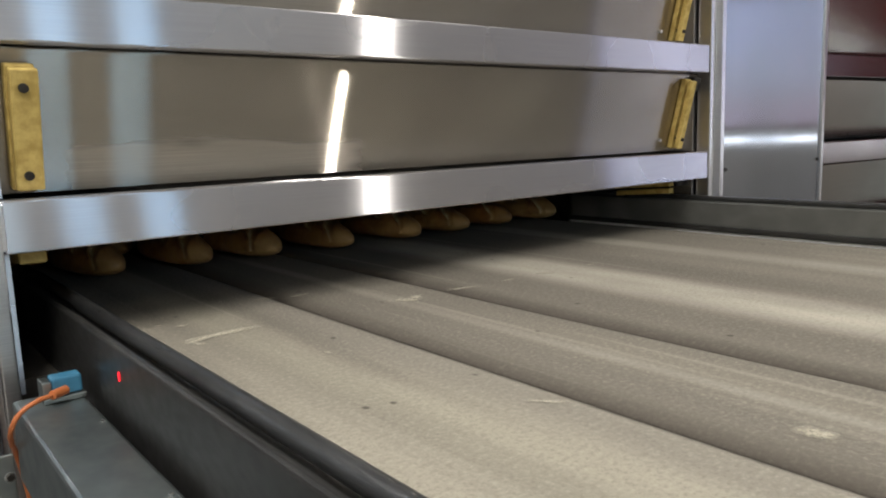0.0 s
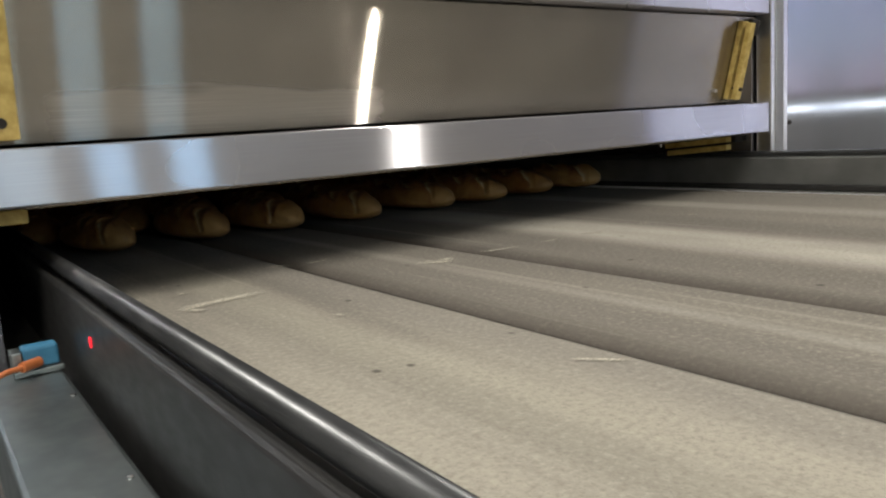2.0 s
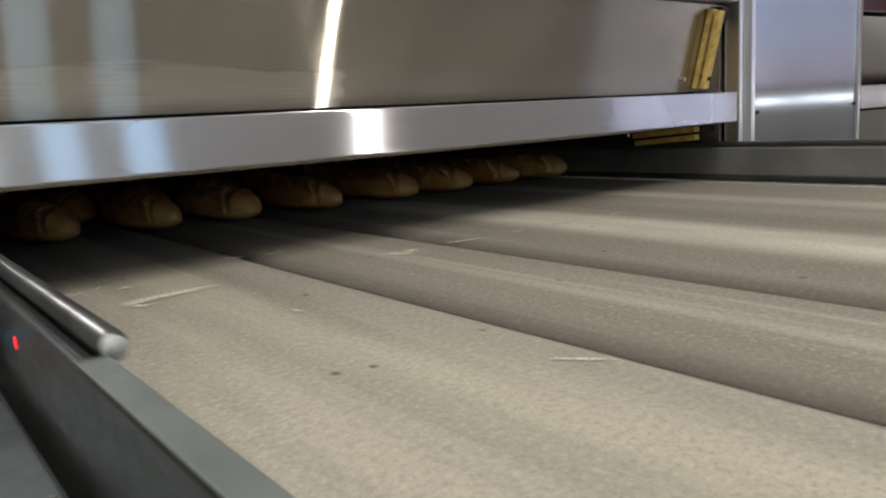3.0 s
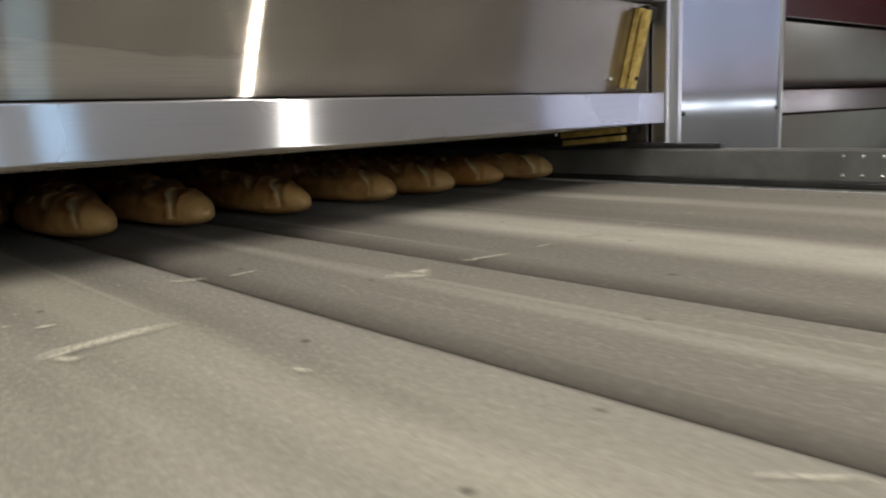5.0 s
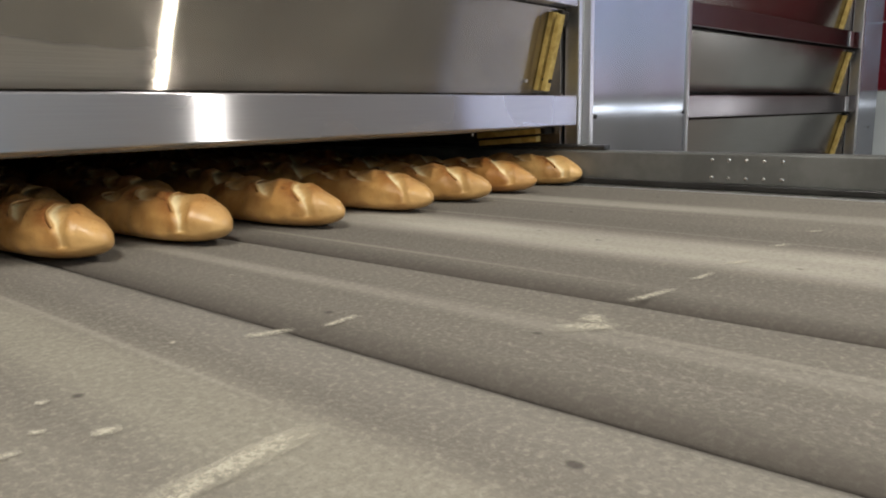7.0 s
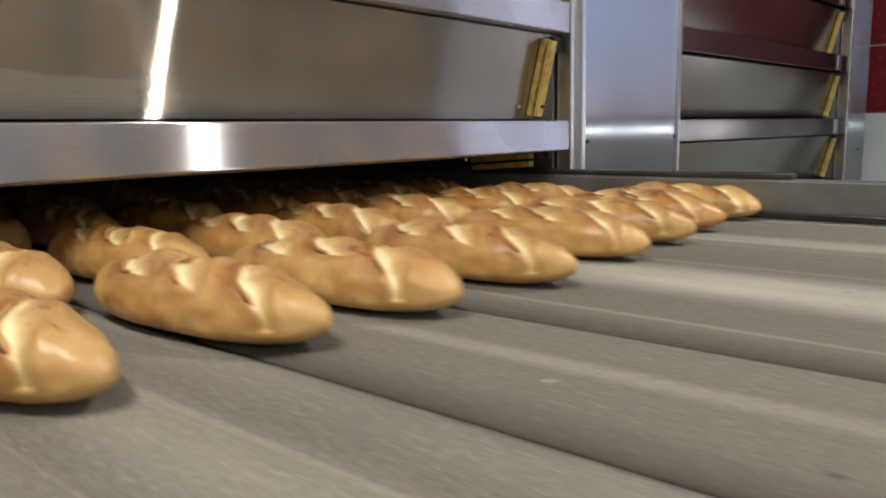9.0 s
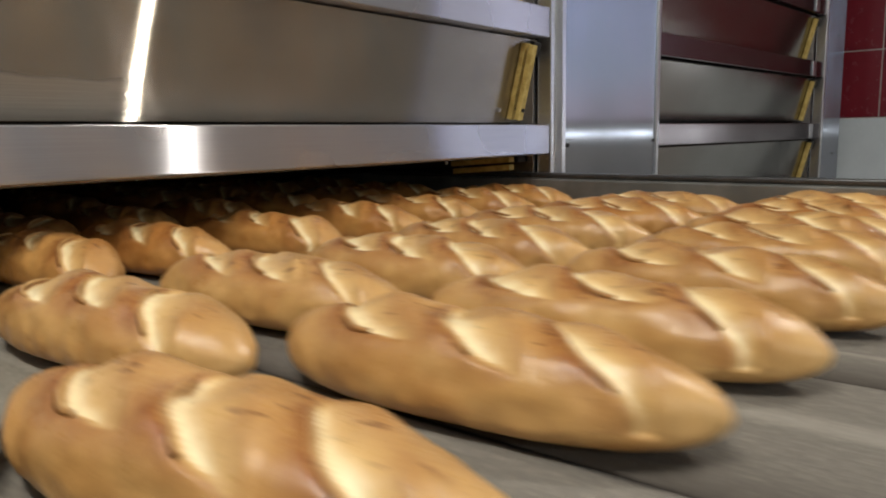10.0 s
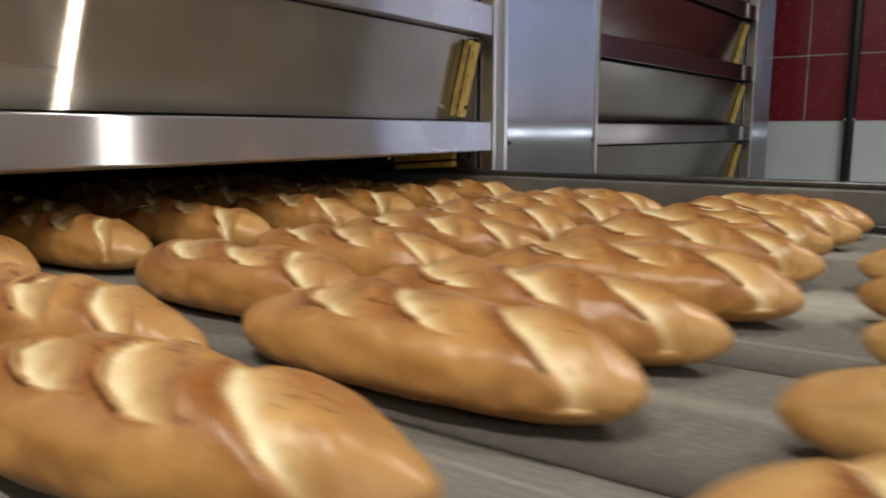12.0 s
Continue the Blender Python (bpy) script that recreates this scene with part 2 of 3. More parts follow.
def crust_material(name, lo=(0.49, 0.255, 0.078), hi=(0.72, 0.45, 0.172), under=0.0):
    """Baked crust: golden sides, browner ridges, pale opened scores, flour dust and small blisters."""
    m, n, l, p = mat(name)
    info = n.new("ShaderNodeObjectInfo")
    a = n.new("ShaderNodeAttribute")
    a.attribute_name = "score"
    r = n.new("ShaderNodeAttribute")
    r.attribute_name = "bake"
    off = n.new("ShaderNodeVectorMath")
    off.operation = "MULTIPLY_ADD"
    tc = n.new("ShaderNodeTexCoord")
    l.new(info.outputs["Random"], off.inputs[0])
    off.inputs[1].default_value = (7, 3, 5)
    l.new(tc.outputs["Object"], off.inputs[2])
    big = noise_tex(n, l, off.outputs[0], 14.0, 3.0)
    fine = noise_tex(n, l, off.outputs[0], 130.0, 5.0, 0.65)
    low = n.new("ShaderNodeSeparateXYZ")
    l.new(tc.outputs["Object"], low.inputs[0])
    base = mix_color(n, l, ramp(n, l, big, 0.3, 0.7), lo, hi)
    base = mix_color(n, l, ramp(n, l, low.outputs["Z"], 0.004, 0.034, under, 0.0), base, (0.27, 0.10, 0.024))
    mottle = noise_tex(n, l, off.outputs[0], 42.0, 4.0, 0.6)
    base = mix_color(n, l, ramp(n, l, mottle, 0.45, 0.75, 0, 0.18), base, tuple(0.62 * c for c in lo))
    base = mix_color(n, l, ramp(n, l, info.outputs["Random"], 0, 1, 0.0, 0.25), base, (0.44, 0.20, 0.05))
    baked = n.new("ShaderNodeMath")
    baked.operation = "MULTIPLY"
    l.new(r.outputs["Fac"], baked.inputs[0])
    l.new(ramp(n, l, fine, 0.3, 0.65, 0.55, 1.0), baked.inputs[1])
    base = mix_color(n, l, baked.outputs[0], base, (0.25, 0.075, 0.016))
    # nose lightened in colour for the light it catches at the oven mouth
    base = mix_color(n, l, ramp(n, l, low.outputs["Y"], -0.13, -0.175, 0.0, 0.3), base, (0.80, 0.52, 0.22))
    # thin tears along the back of the loaf
    tear_map = n.new("ShaderNodeMapping")
    tear_map.inputs["Scale"].default_value = (1.0, 0.22, 0.4)
    l.new(off.outputs[0], tear_map.inputs[0])
    tear = noise_tex(n, l, tear_map.outputs[0], 150.0, 2.0)
    torn = n.new("ShaderNodeMath")
    torn.operation = "MULTIPLY"
    l.new(ramp(n, l, tear, 0.60, 0.68, 0.0, 0.8), torn.inputs[0])
    l.new(ramp(n, l, low.outputs["Z"], 0.058, 0.070), torn.inputs[1])
    base = mix_color(n, l, torn.outputs[0], base, (0.17, 0.055, 0.014))
    sc = n.new("ShaderNodeMath")
    sc.operation = "MULTIPLY"
    l.new(a.outputs["Fac"], sc.inputs[0])
    l.new(ramp(n, l, mottle, 0.3, 0.7, 1.0, 0.75), sc.inputs[1])
    base = mix_color(n, l, sc.outputs[0], base, (0.86, 0.60, 0.26))
    base = mix_color(n, l, ramp(n, l, sc.outputs[0], 0.40, 0.95), base, (0.98, 0.85, 0.54))
    base = mix_color(n, l, ramp(n, l, fine, 0.62, 0.85, 0, 0.35), base, (0.78, 0.58, 0.32))
    l.new(base, p.inputs["Base Color"])
    l.new(ramp(n, l, fine, 0.3, 0.7, 0.26, 0.42), p.inputs["Roughness"])
    p.inputs["Specular IOR Level"].default_value = 0.55
    bump(n, l, fine, 0.32, 0.0022, p)
    return m


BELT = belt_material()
CRUST = crust_material("crust")
CRUST_DEEP = crust_material("crust_deep_baked", (0.45, 0.198, 0.050), (0.63, 0.335, 0.102), 0.6)


def flour_material():
    """Flour rubbed into the felt: thins out to nothing at its rim."""
    m, n, l, p = mat("flour_smear")
    a = n.new("ShaderNodeAttribute")
    a.attribute_name = "rim"
    f = noise_tex(n, l, coords(n, l, (1, 1, 1)), 240.0, 5.0, 0.8)
    mul = n.new("ShaderNodeMath")
    mul.operation = "MULTIPLY"
    l.new(a.outputs["Fac"], mul.inputs[0])
    l.new(ramp(n, l, f, 0.25, 0.75, 0.3, 1.3), mul.inputs[1])
    l.new(ramp(n, l, mul.outputs[0], 0.15, 1.3, 0.0, 0.65), p.inputs["Alpha"])
    l.new(mix_color(n, l, f, (0.52, 0.48, 0.38), (0.72, 0.68, 0.56)), p.inputs["Base Color"])
    p.inputs["Roughness"].default_value = 0.95
    return m


FLOUR = flour_material()


# ================= mesh helpers =================
def box(bm, x0, x1, y0, y1, z0, z1, bevel=0.0, seg=2):
    g = bmesh.ops.create_cube(bm, size=1.0)
    for v in g["verts"]:
        v.co = Vector((x0 if v.co.x < 0 else x1, y0 if v.co.y < 0 else y1, z0 if v.co.z < 0 else z1))
    if bevel:
        es = list({e for v in g["verts"] for e in v.link_edges})
        bmesh.ops.bevel(bm, geom=es, offset=bevel, segments=seg, affect="EDGES", profile=0.5)
    return bm


def cyl(bm, radius, depth, m, seg=20, r2=None):
    bmesh.ops.create_cone(bm, cap_ends=True, segments=seg, radius1=radius, radius2=radius if r2 is None else r2, depth=depth, matrix=m)
    return bm


def B():
    return bmesh.new()


def add_brush_uv(me):
    """A map in metres on every face, its first axis along the long horizontal."""
    uv = me.uv_layers.new(name="brush")
    for poly in me.polygons:
        nx, ny, nz = (abs(c) for c in poly.normal)
        for li in poly.loop_indices:
            c = me.vertices[me.loops[li].vertex_index].co
            uv.data[li].uv = (c.x, c.z) if ny >= max(nx, nz) else ((c.y, c.z) if nx >= nz else (c.x, c.y))


def part(name, bm, material, parent=None, label="", smooth=False):
    me = bpy.data.meshes.new(name)
    bmesh.ops.recalc_face_normals(bm, faces=bm.faces[:])
    bm.to_mesh(me)
    bm.free()
    add_brush_uv(me)
    me.materials.append(material)
    if smooth:
        for f in me.polygons:
            f.use_smooth = True
    ob = new(name, me)
    ob.parent = parent
    return tagged(ob, label)


def thing(name, label, category, group="", kind="", m=None):
    ob = new(name)
    ob.empty_display_size = 0.1
    if m is not None:
        ob.matrix_world = m
    return tagged(ob, label, category, group, kind)


# ================= room =================
x0, x1, y0, y1 = ROOM
tagged(part("floor", box(B(), x0 - .2, x1 + .2, y0 - .2, y1 + .2, FLOOR_Z - .1, FLOOR_Z), FLOOR), "worn grey-brown tiled bakery floor", "floor", kind="structure")
tagged(part("ceiling", box(B(), x0 - .2, x1 + .2, y0 - .2, y1 + .2, CEIL_Z, CEIL_Z + .1), CEILING), "plain off-white painted ceiling", "ceiling", kind="structure")
tagged(part("wall_west", box(B(), x0 - .2, x0, y0, y1, FLOOR_Z, CEIL_Z), PLASTER), "plain painted plaster wall", "wall", kind="structure")
tagged(part("wall_north", box(B(), x0 - .2, x1 + .2, y1, y1 + .2, FLOOR_Z, CEIL_Z), PLASTER), "plain painted plaster wall", "wall", kind="structure")
# rear wall with window openings
bm = B()
edges = sorted(WINDOWS)
xs = [x0 - .2] + [v for w in edges for v in w] + [x1 + .2]
for i in range(0, len(xs), 2):
    box(bm, xs[i], xs[i + 1], y0 - .2, y0, FLOOR_Z, CEIL_Z)
for a, b in edges:
    box(bm, a, b, y0 - .2, y0, FLOOR_Z, WIN_Z[0])
    box(bm, a, b, y0 - .2, y0, WIN_Z[1], CEIL_Z)
tagged(part("wall_south", bm, PLASTER), "painted plaster wall with tall windows", "wall", kind="structure")
for i, (a, b) in enumerate(edges):
    w = thing("window_%d" % (i + 1), "tall white-framed window letting in daylight", "window", kind="structure")
    bm = B()
    for q in ((a, a + .04, WIN_Z[0], WIN_Z[1]), (b - .04, b, WIN_Z[0], WIN_Z[1]), (a + .04, b - .04, WIN_Z[0], WIN_Z[0] + .04), (a + .04, b - .04, WIN_Z[1] - .04, WIN_Z[1])):
        box(bm, q[0], q[1], y0 - .14, y0 - .1, q[2], q[3])
    part("window_frame", bm, FRAME_WHITE, w)

# tiled east wall
WALL_X, TILE_W, TILE_H, TILE_Z, TILE_Y = x1, 0.263, 0.382, 0.265, -0.275
bm = B()
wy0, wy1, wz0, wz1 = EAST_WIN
sy0, sy1, sz0, sz1 = ADDED_SLIT
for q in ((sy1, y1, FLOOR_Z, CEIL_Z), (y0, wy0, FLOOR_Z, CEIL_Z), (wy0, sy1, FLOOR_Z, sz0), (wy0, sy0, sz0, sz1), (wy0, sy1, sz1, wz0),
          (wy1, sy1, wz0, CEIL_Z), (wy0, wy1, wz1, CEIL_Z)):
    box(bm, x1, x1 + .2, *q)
wall_e = tagged(part("wall_east", bm, GROUT), "wall of red glazed tiles over a grey tiled dado", "wall", kind="structure")


def tile_mesh(name, w, h, material):
    bm = box(B(), -0.006, 0, 0.0035, w - 0.0035, 0.0035, h - 0.0035, 0.0015, 1)
    me = bpy.data.meshes.new(name)
    bm.to_mesh(me)
    bm.free()
    me.materials.append(material)
    return me


# lamps hung from the ceiling, out of view; the last three are added fill
for tx, ty, tl, turn, tz, power in TUBES:
    f = thing("offview_lamp", "white ceiling fixture with a long bright tube, placed out of view", "lamp", "ceiling lamps", m=pose(tx, ty, tz, 0, 0, turn))
    part("fixture_body", box(B(), -.05, .05, -tl / 2 - .03, tl / 2 + .03, .03, .07, .008), FRAME_WHITE, f)
    part("tube", cyl(B(), .018, tl, pose(0, 0, 0, 90)), LAMP, f, "glowing white tube", True)
    for sgn in (-1, 1):
        part("hanger", cyl(B(), .006, CEIL_Z - tz - .07, pose(0, sgn * tl * .4, .07 + (CEIL_Z - tz - .07) / 2), 8), FRAME_WHITE, f)

# ================= ovens =================
BAR_Z0, BAR_H, PITCH = 0.154, 0.077, 0.302
DOOR_H = 0.222


def pad(parent_door, x, z0, z1, y_face, bolts=True, double=True, half=.02, thin=False):
    """A pair of stacked yellow boards bolted on the front of a door (door space, front towards -y)."""
    if thin:
        for k in range(2):
            part("pad_board", box(B(), x - half + .003 * k, x + half, y_face - .021 * k - .0145, y_face - .021 * k, z0 + .003 * k, z1 - .002 * k, .002),
                 YELLOW, parent_door, "scuffed yellow painted board")
        part("bolt", cyl(B(), .005, .042, pose(x, y_face - .02, z0 + .03, 90), 12), BOLT, parent_door)
        return
    part("pad_board", box(B(), x - half, x + half, y_face - .021, y_face, z0, z1, .003), YELLOW, parent_door, "scuffed yellow painted board")
    if not double:
        return
    part("pad_board", box(B(), x - .017, x + .021, y_face - .042, y_face - .024, z0 + .004, z1 - .003, .003), YELLOW, parent_door, "scuffed yellow painted board")
    if bolts:
        for z in (z0 + .028, z1 - .03):
            part("bolt", cyl(B(), .007, .006, pose(x, y_face - .043, z, 90), 14), BOLT, parent_door)


def door(oven, w, z_top, angle, y_top, both=True, sheet=None):
    """A flap hinged at its upper edge; angle in degrees swings its lower edge inwards."""
    d = new("door")
    d.parent = oven
    d.matrix_local = pose(0, y_top, z_top, angle)
    tagged(d, "brownish stainless steel oven flap")
    part("flap", box(B(), .012, w - .012, 0, .018, -DOOR_H, -.002, .002), sheet or DOOR, d)
    if both:
        pad(d, .048, -DOOR_H + .012, -.022, -.001, double=angle < 45)
    pad(d, w - .075, -DOOR_H + .012, -.012, -.001, double=both, half=.0125 if both else .0095, thin=both)
    part("hinge_arm", box(B(), w - .052, w - .016, -.018, -.001, -.045, -.006, .003), BOLT, d, "dark steel hinge arm")
    if both:
        part("door_stud", cyl(B(), .005, .008, pose(w - .135, -.005, -DOOR_H + .035, 90), 12), RIVET, d, "bright stud")
    return d


def deck_oven(label, w, m, levels, first, open_level, depth):
    o = thing("deck_oven", label, "oven", "deck ovens", m=m)
    top = BAR_Z0 + PITCH * (levels - 1 + first) + BAR_H
    # the shut oven gets the steels with reflections in their colour
    bar_sheet, door_sheet = (SHADED_BAR, SHADED_DOOR) if open_level is None else (BAR, DOOR)
    for k in range(first, first + levels):
        z = BAR_Z0 + PITCH * k
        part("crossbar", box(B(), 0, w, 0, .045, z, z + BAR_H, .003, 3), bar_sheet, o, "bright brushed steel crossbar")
        # weld bead at the left joint
        part("weld", box(B(), -.003, .004, -.002, .01, z + .004, z + BAR_H - .004, .002), TRIM, o)
        if k == open_level:
            door(o, w, z - .004, 86, .06)
        else:
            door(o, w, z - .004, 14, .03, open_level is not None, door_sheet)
        if open_level is None:
            part("latch", box(B(), w - .17, w - .12, -.006, -.001, z + .004, z + BAR_H - .004, .002), TRIM, o, "dull steel latch plate")
        # edge angles at the jambs inside
        for xx in (-.001, w - .011):
            part("jamb", box(B(), xx, xx + .012, .045, .12, z - PITCH + BAR_H + .002, z - .001), BAR, o)
    # shell
    lo = -0.9
    part("side_wall", box(B(), -.05, -.012, .05, depth, lo, top + .1), SOOT, o)
    part("side_wall", box(B(), w + .012, w + .05, .05, depth, lo, top + .1), SOOT, o)
    part("rear_wall", box(B(), -.05, w + .05, depth, depth + .04, lo, top + .1), SOOT, o)
    part("roof", box(B(), -.05, w + .05, 0, depth, top + .1, top + .14), SOOT, o)
    part("top_panel", box(B(), 0, w, .004, .03, top + .002, top + .1, .003), PANEL, o)
    for k in range(first, first + levels):
        z = BAR_Z0 + PITCH * k
        part("deck_ceiling", box(B(), -.012, w + .012, .12, depth, z + .03, z + .07), SOOT, o)
    part("hearth", box(B(), -.012, w + .012, .1, depth, BAR_Z0 + PITCH * (open_level if open_level is not None else first) - .26,
                       BAR_Z0 + PITCH * (open_level if open_level is not None else first) - .215), STONE, o)
    part("plinth", box(B(), 0, w, .004, .05, lo, BAR_Z0 + PITCH * first - .24, .003), PANEL, o)
    return o


OVEN_W = 1.8
deck_oven("large stainless deck oven, lowest flap open on the hearth", OVEN_W, pose(0, 0, 0), 4, 0, 0, 4.4)
M2 = pose(2.5, 0.0, 0.004, 0, 0, -4.4)
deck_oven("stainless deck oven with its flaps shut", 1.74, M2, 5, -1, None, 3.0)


def post(label, xa, xb, m=None, trims=(), screws=(), z0=-.9, z1=1.62):
    c = thing("steel_column", label, "column", "oven columns", m=m)
    part("face_panel", box(B(), xa, xb, -.004, .03, z0, z1, .002), PANEL, c)
    for a, b, d in trims:
        part("edge_trim", box(B(), a, b, d, .04, z0, z1, .0025), TRIM, c)
    for sx, sz in screws:
        part("screw", cyl(B(), .0055, .006, pose(sx, -.005, sz, 90), 12), BOLT, c)
    return c


post("brushed stainless panel column between the two ovens", 1.866, 2.478,
     trims=((1.803, 1.818, -.003), (1.818, 1.845, .008), (1.845, 1.866, -.012), (2.478, 2.497, -.012)),
     screws=((1.888, .174), (2.467, .179), (1.888, .78), (2.467, .785)))
post("narrow stainless column at the oven's outer edge", -.14, -.034,
     trims=((-.034, -.024, .004), (-.024, -.002, -.003), (-.155, -.14, -.012)))
post("stainless end column with bolt holes beside the tiled wall", 1.765, 2.06, m=M2,
     trims=((1.742, 1.765, -.008),), screws=((1.95, .68), (1.95, .375), (1.95, .073)))
# dark channel beside the left column and outer body
part("channel", box(B(), -.7, -.156, .0, .05, -.9, 1.62, .003), PANEL, None)
tagged(bpy.data.objects["channel"], "brushed steel side panel of the oven", "panel", kind="structure")

# pipe on the tiled wall
pp = thing("pipe", "black vertical pipe in front of the tiles", "pipe", m=pose(x1 - .05, -.52, 0))
part("pipe_tube", cyl(B(), .026, CEIL_Z - FLOOR_Z, pose(0, 0, (CEIL_Z + FLOOR_Z) / 2), 20), BLACK, pp, smooth=True)
bm = B()
box(bm, -.02, .05, -.03, .03, .265, .28, .003)
part("clamp", bm, RIVET, pp, "bright steel pipe clamp")

# ================= loader: belt, carriage, sensor =================
BELT_Y0, BELT_Y1 = -3.2, 4.1
belt = thing("conveyor_belt", "worn grey-beige felt conveyor belt dusted with flour", "conveyor belt")


def belt_strip(xa, xb):
    bm = B()
    nx = max(6, int((xb - xa) / .02))
    ny = 180
    e = .006
    rows = []
    for j in range(ny + 1):
        y = BELT_Y0 + (BELT_Y1 - BELT_Y0) * j / ny
        r = []
        for i in range(nx + 1):
            x = xa + (xb - xa) * i / nx
            edge = min(x - xa, xb - x)
            z = .0012 * (noise.noise((x * 5, y * 1.3, 2.0))) - (.006 * (1 - min(1, edge / e)))
            r.append(bm.verts.new((x, y, z)))
        rows.append(r)
    for j in range(ny):
        for i in range(nx):
            bm.faces.new((rows[j][i], rows[j][i + 1], rows[j + 1][i + 1], rows[j + 1][i]))
    ext = bmesh.ops.extrude_face_region(bm, geom=bm.faces[:])
    for v in ext["geom"]:
        if isinstance(v, bmesh.types.BMVert):
            v.co.z = -.012
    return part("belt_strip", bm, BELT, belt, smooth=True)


SEAMS = (.097, .467, .741, 1.762)
for a, b in zip(SEAMS[:-1], SEAMS[1:]):
    belt_strip(a + .0035, b - .0035)


def flour_mark(xa, ya, xb, yb, width, seed):
    """A ragged smear of flour pressed into the felt."""
    bm = B()
    d = Vector((xb - xa, yb - ya, 0))
    nrm = Vector((-d.y, d.x, 0)).normalized()
    nu, nv, rim, rows = 24, 6, [], []
    for i in range(nu + 1):
        f = -.15 + 1.3 * i / nu
        row = []
        for j in range(nv + 1):
            g = 2 * j / nv - 1
            sway = .25 * width * noise.noise((f * 3, seed * 1.7, 0))
            row.append(bm.verts.new(Vector((xa, ya, .0016 + .0006 * (1 - g * g))) + d * f + nrm * (g * width * 1.05 + sway)))
            rim.append(1.25 * max(0.0, 1 - abs(2 * f - 1) ** 3 / 2.2) * (1 - g * g))
        rows.append(row)
    for i in range(nu):
        for j in range(nv):
            bm.faces.new((rows[i][j], rows[i + 1][j], rows[i + 1][j + 1], rows[i][j + 1]))
    ob = part("flour_mark", bm, FLOUR, belt, "pale smear of flour", True)
    at = ob.data.attributes.new("rim", "FLOAT", "POINT")
    at.data.foreach_set("value", rim)
    return ob


MARKS = [(.215, -.095, .332, -.092, .016), (.205, -.11, .25, -.10, .008), (.418, .111, .457, .095, .010), (.482, .079, .525, .084, .007), (.605, -.094, .645, -.13, .016),
         (.64, -.115, .662, -.095, .016), (.733, -.10, .803, -.114, .009), (.968, -.111, 1.007, -.129, .010), (1.118, -.119, 1.15, -.131, .010), (1.276, -.122, 1.30, -.136, .010),
         (.213, .045, .222, .04, .006), (.238, .012, .254, .006, .009), (.236, .095, .244, .09, .006), (.553, .345, .565, .345, .006), (.365, .148, .372, .147, .006),
         (.407, -.643, .439, -.682, .005), (.16, .03, .20, .02, .006), (.547, -.885, .547, -.923, .018),
         (.218, -.114, .233, -.137, .010), (.341, -.301, .344, -.32, .006), (.86, -.112, .905, -.118, .007)]
for i, q in enumerate(MARKS):
    flour_mark(*q, i + 5)

carriage = thing("loader_carriage", "dark steel loader carriage with side rails sliding into the oven", "loader")
Y0, Y1 = -2.6, 2.6
TUBE_END = -.097


def side_plate(xa, xb, top, label, material=None):
    bm = box(B(), xa, xb, Y0, Y1, -.16, top, .006, 3)
    return part("side_plate", bm, material or RAIL, carriage, label)


side_plate(.069, .0785, .0605, "dark steel side plate")
part("inner_web", box(B(), .0788, .0992, TUBE_END - .015, Y1, -.012, .050, .002), RAIL, carriage)
side_plate(1.768, 1.81, .09, "dull steel side plate", LIT_RAIL)
part("guide_tube", cyl(B(), .0108, Y1 - TUBE_END, pose(.0942, (Y1 + TUBE_END) / 2, .0655, 90), 24), TUBE, carriage, smooth=True)
part("guide_tube", box(B(), 1.772, 1.80, TUBE_END, Y1, .0905, .104, .004), TUBE, carriage)
part("end_cap", cyl(B(), .0082, .008, pose(.0942, TUBE_END - .0055, .0645, 90), 24, .009), END_CAP, carriage, "white plastic end cap", True)
part("rear_web", box(B(), .0790, .0815, Y0, TUBE_END - .02, -.012, .056, .0005), RAIL, carriage)
part("rear_ledge", box(B(), .067, .0875, Y0, TUBE_END - .02, .0608, .0638, .001), LIT_LEDGE, carriage, "steel ledge with the light on its top put into the colour")
part("edge_strip", box(B(), 1.7625, 1.7675, Y0, Y1, -.004, .004, .001), CAP, carriage, "pale sealing strip")
part("foot_ledge", box(B(), 1.755, 1.7675, Y0, Y1, .005, .02, .003), RAIL, carriage)
part("splice_plate", box(B(), 1.7664, 1.7678, -.546, -.36, .021, .086, .0006), LIT_RAIL, carriage, "riveted splice plate")
RIVET_Y, RIVET_STEP = -.376, .0388
for i in range(5):
    for z in (.0735, .033):
        bm = B()
        bmesh.ops.create_uvsphere(bm, u_segments=12, v_segments=8, radius=.0052)
        for v in bm.verts:
            v.co.x *= .6
            v.co += Vector((1.7663, RIVET_Y - RIVET_STEP * i, z))
        part("rivet", bm, RIVET, carriage, smooth=True)
part("bed_plate", box(B(), .0768, 1.766, Y0, Y1, -.05, -.0135), RAIL, carriage)

housing = thing("guide_housing", "grey steel guide housing beside the loader rail", "housing")
part("housing_cover", box(B(), -.027, .056, -1.0, -.09, -.15, -.035, .005), HOUSING, housing)
part("housing_leg", box(B(), -.022, .046, -.9, -.15, -.95, -.151, .002), HOUSING, housing)
for sx, sy in ((.045, -.52), (.047, -.262)):
    part("screw", cyl(B(), .0028, .003, pose(sx, sy, -.034), 10), RIVET, housing)

bracket = thing("mounting_bracket", "dark steel mounting bracket with a bolt at the oven foot", "bracket")
part("bracket_plate", box(B(), -.052, -.029, -.066, -.058, -.26, -.118, .0015), HOUSING, bracket)
part("bracket_foot", box(B(), -.052, -.029, -.0575, .0, -.26, -.248, .0015), HOUSING, bracket)
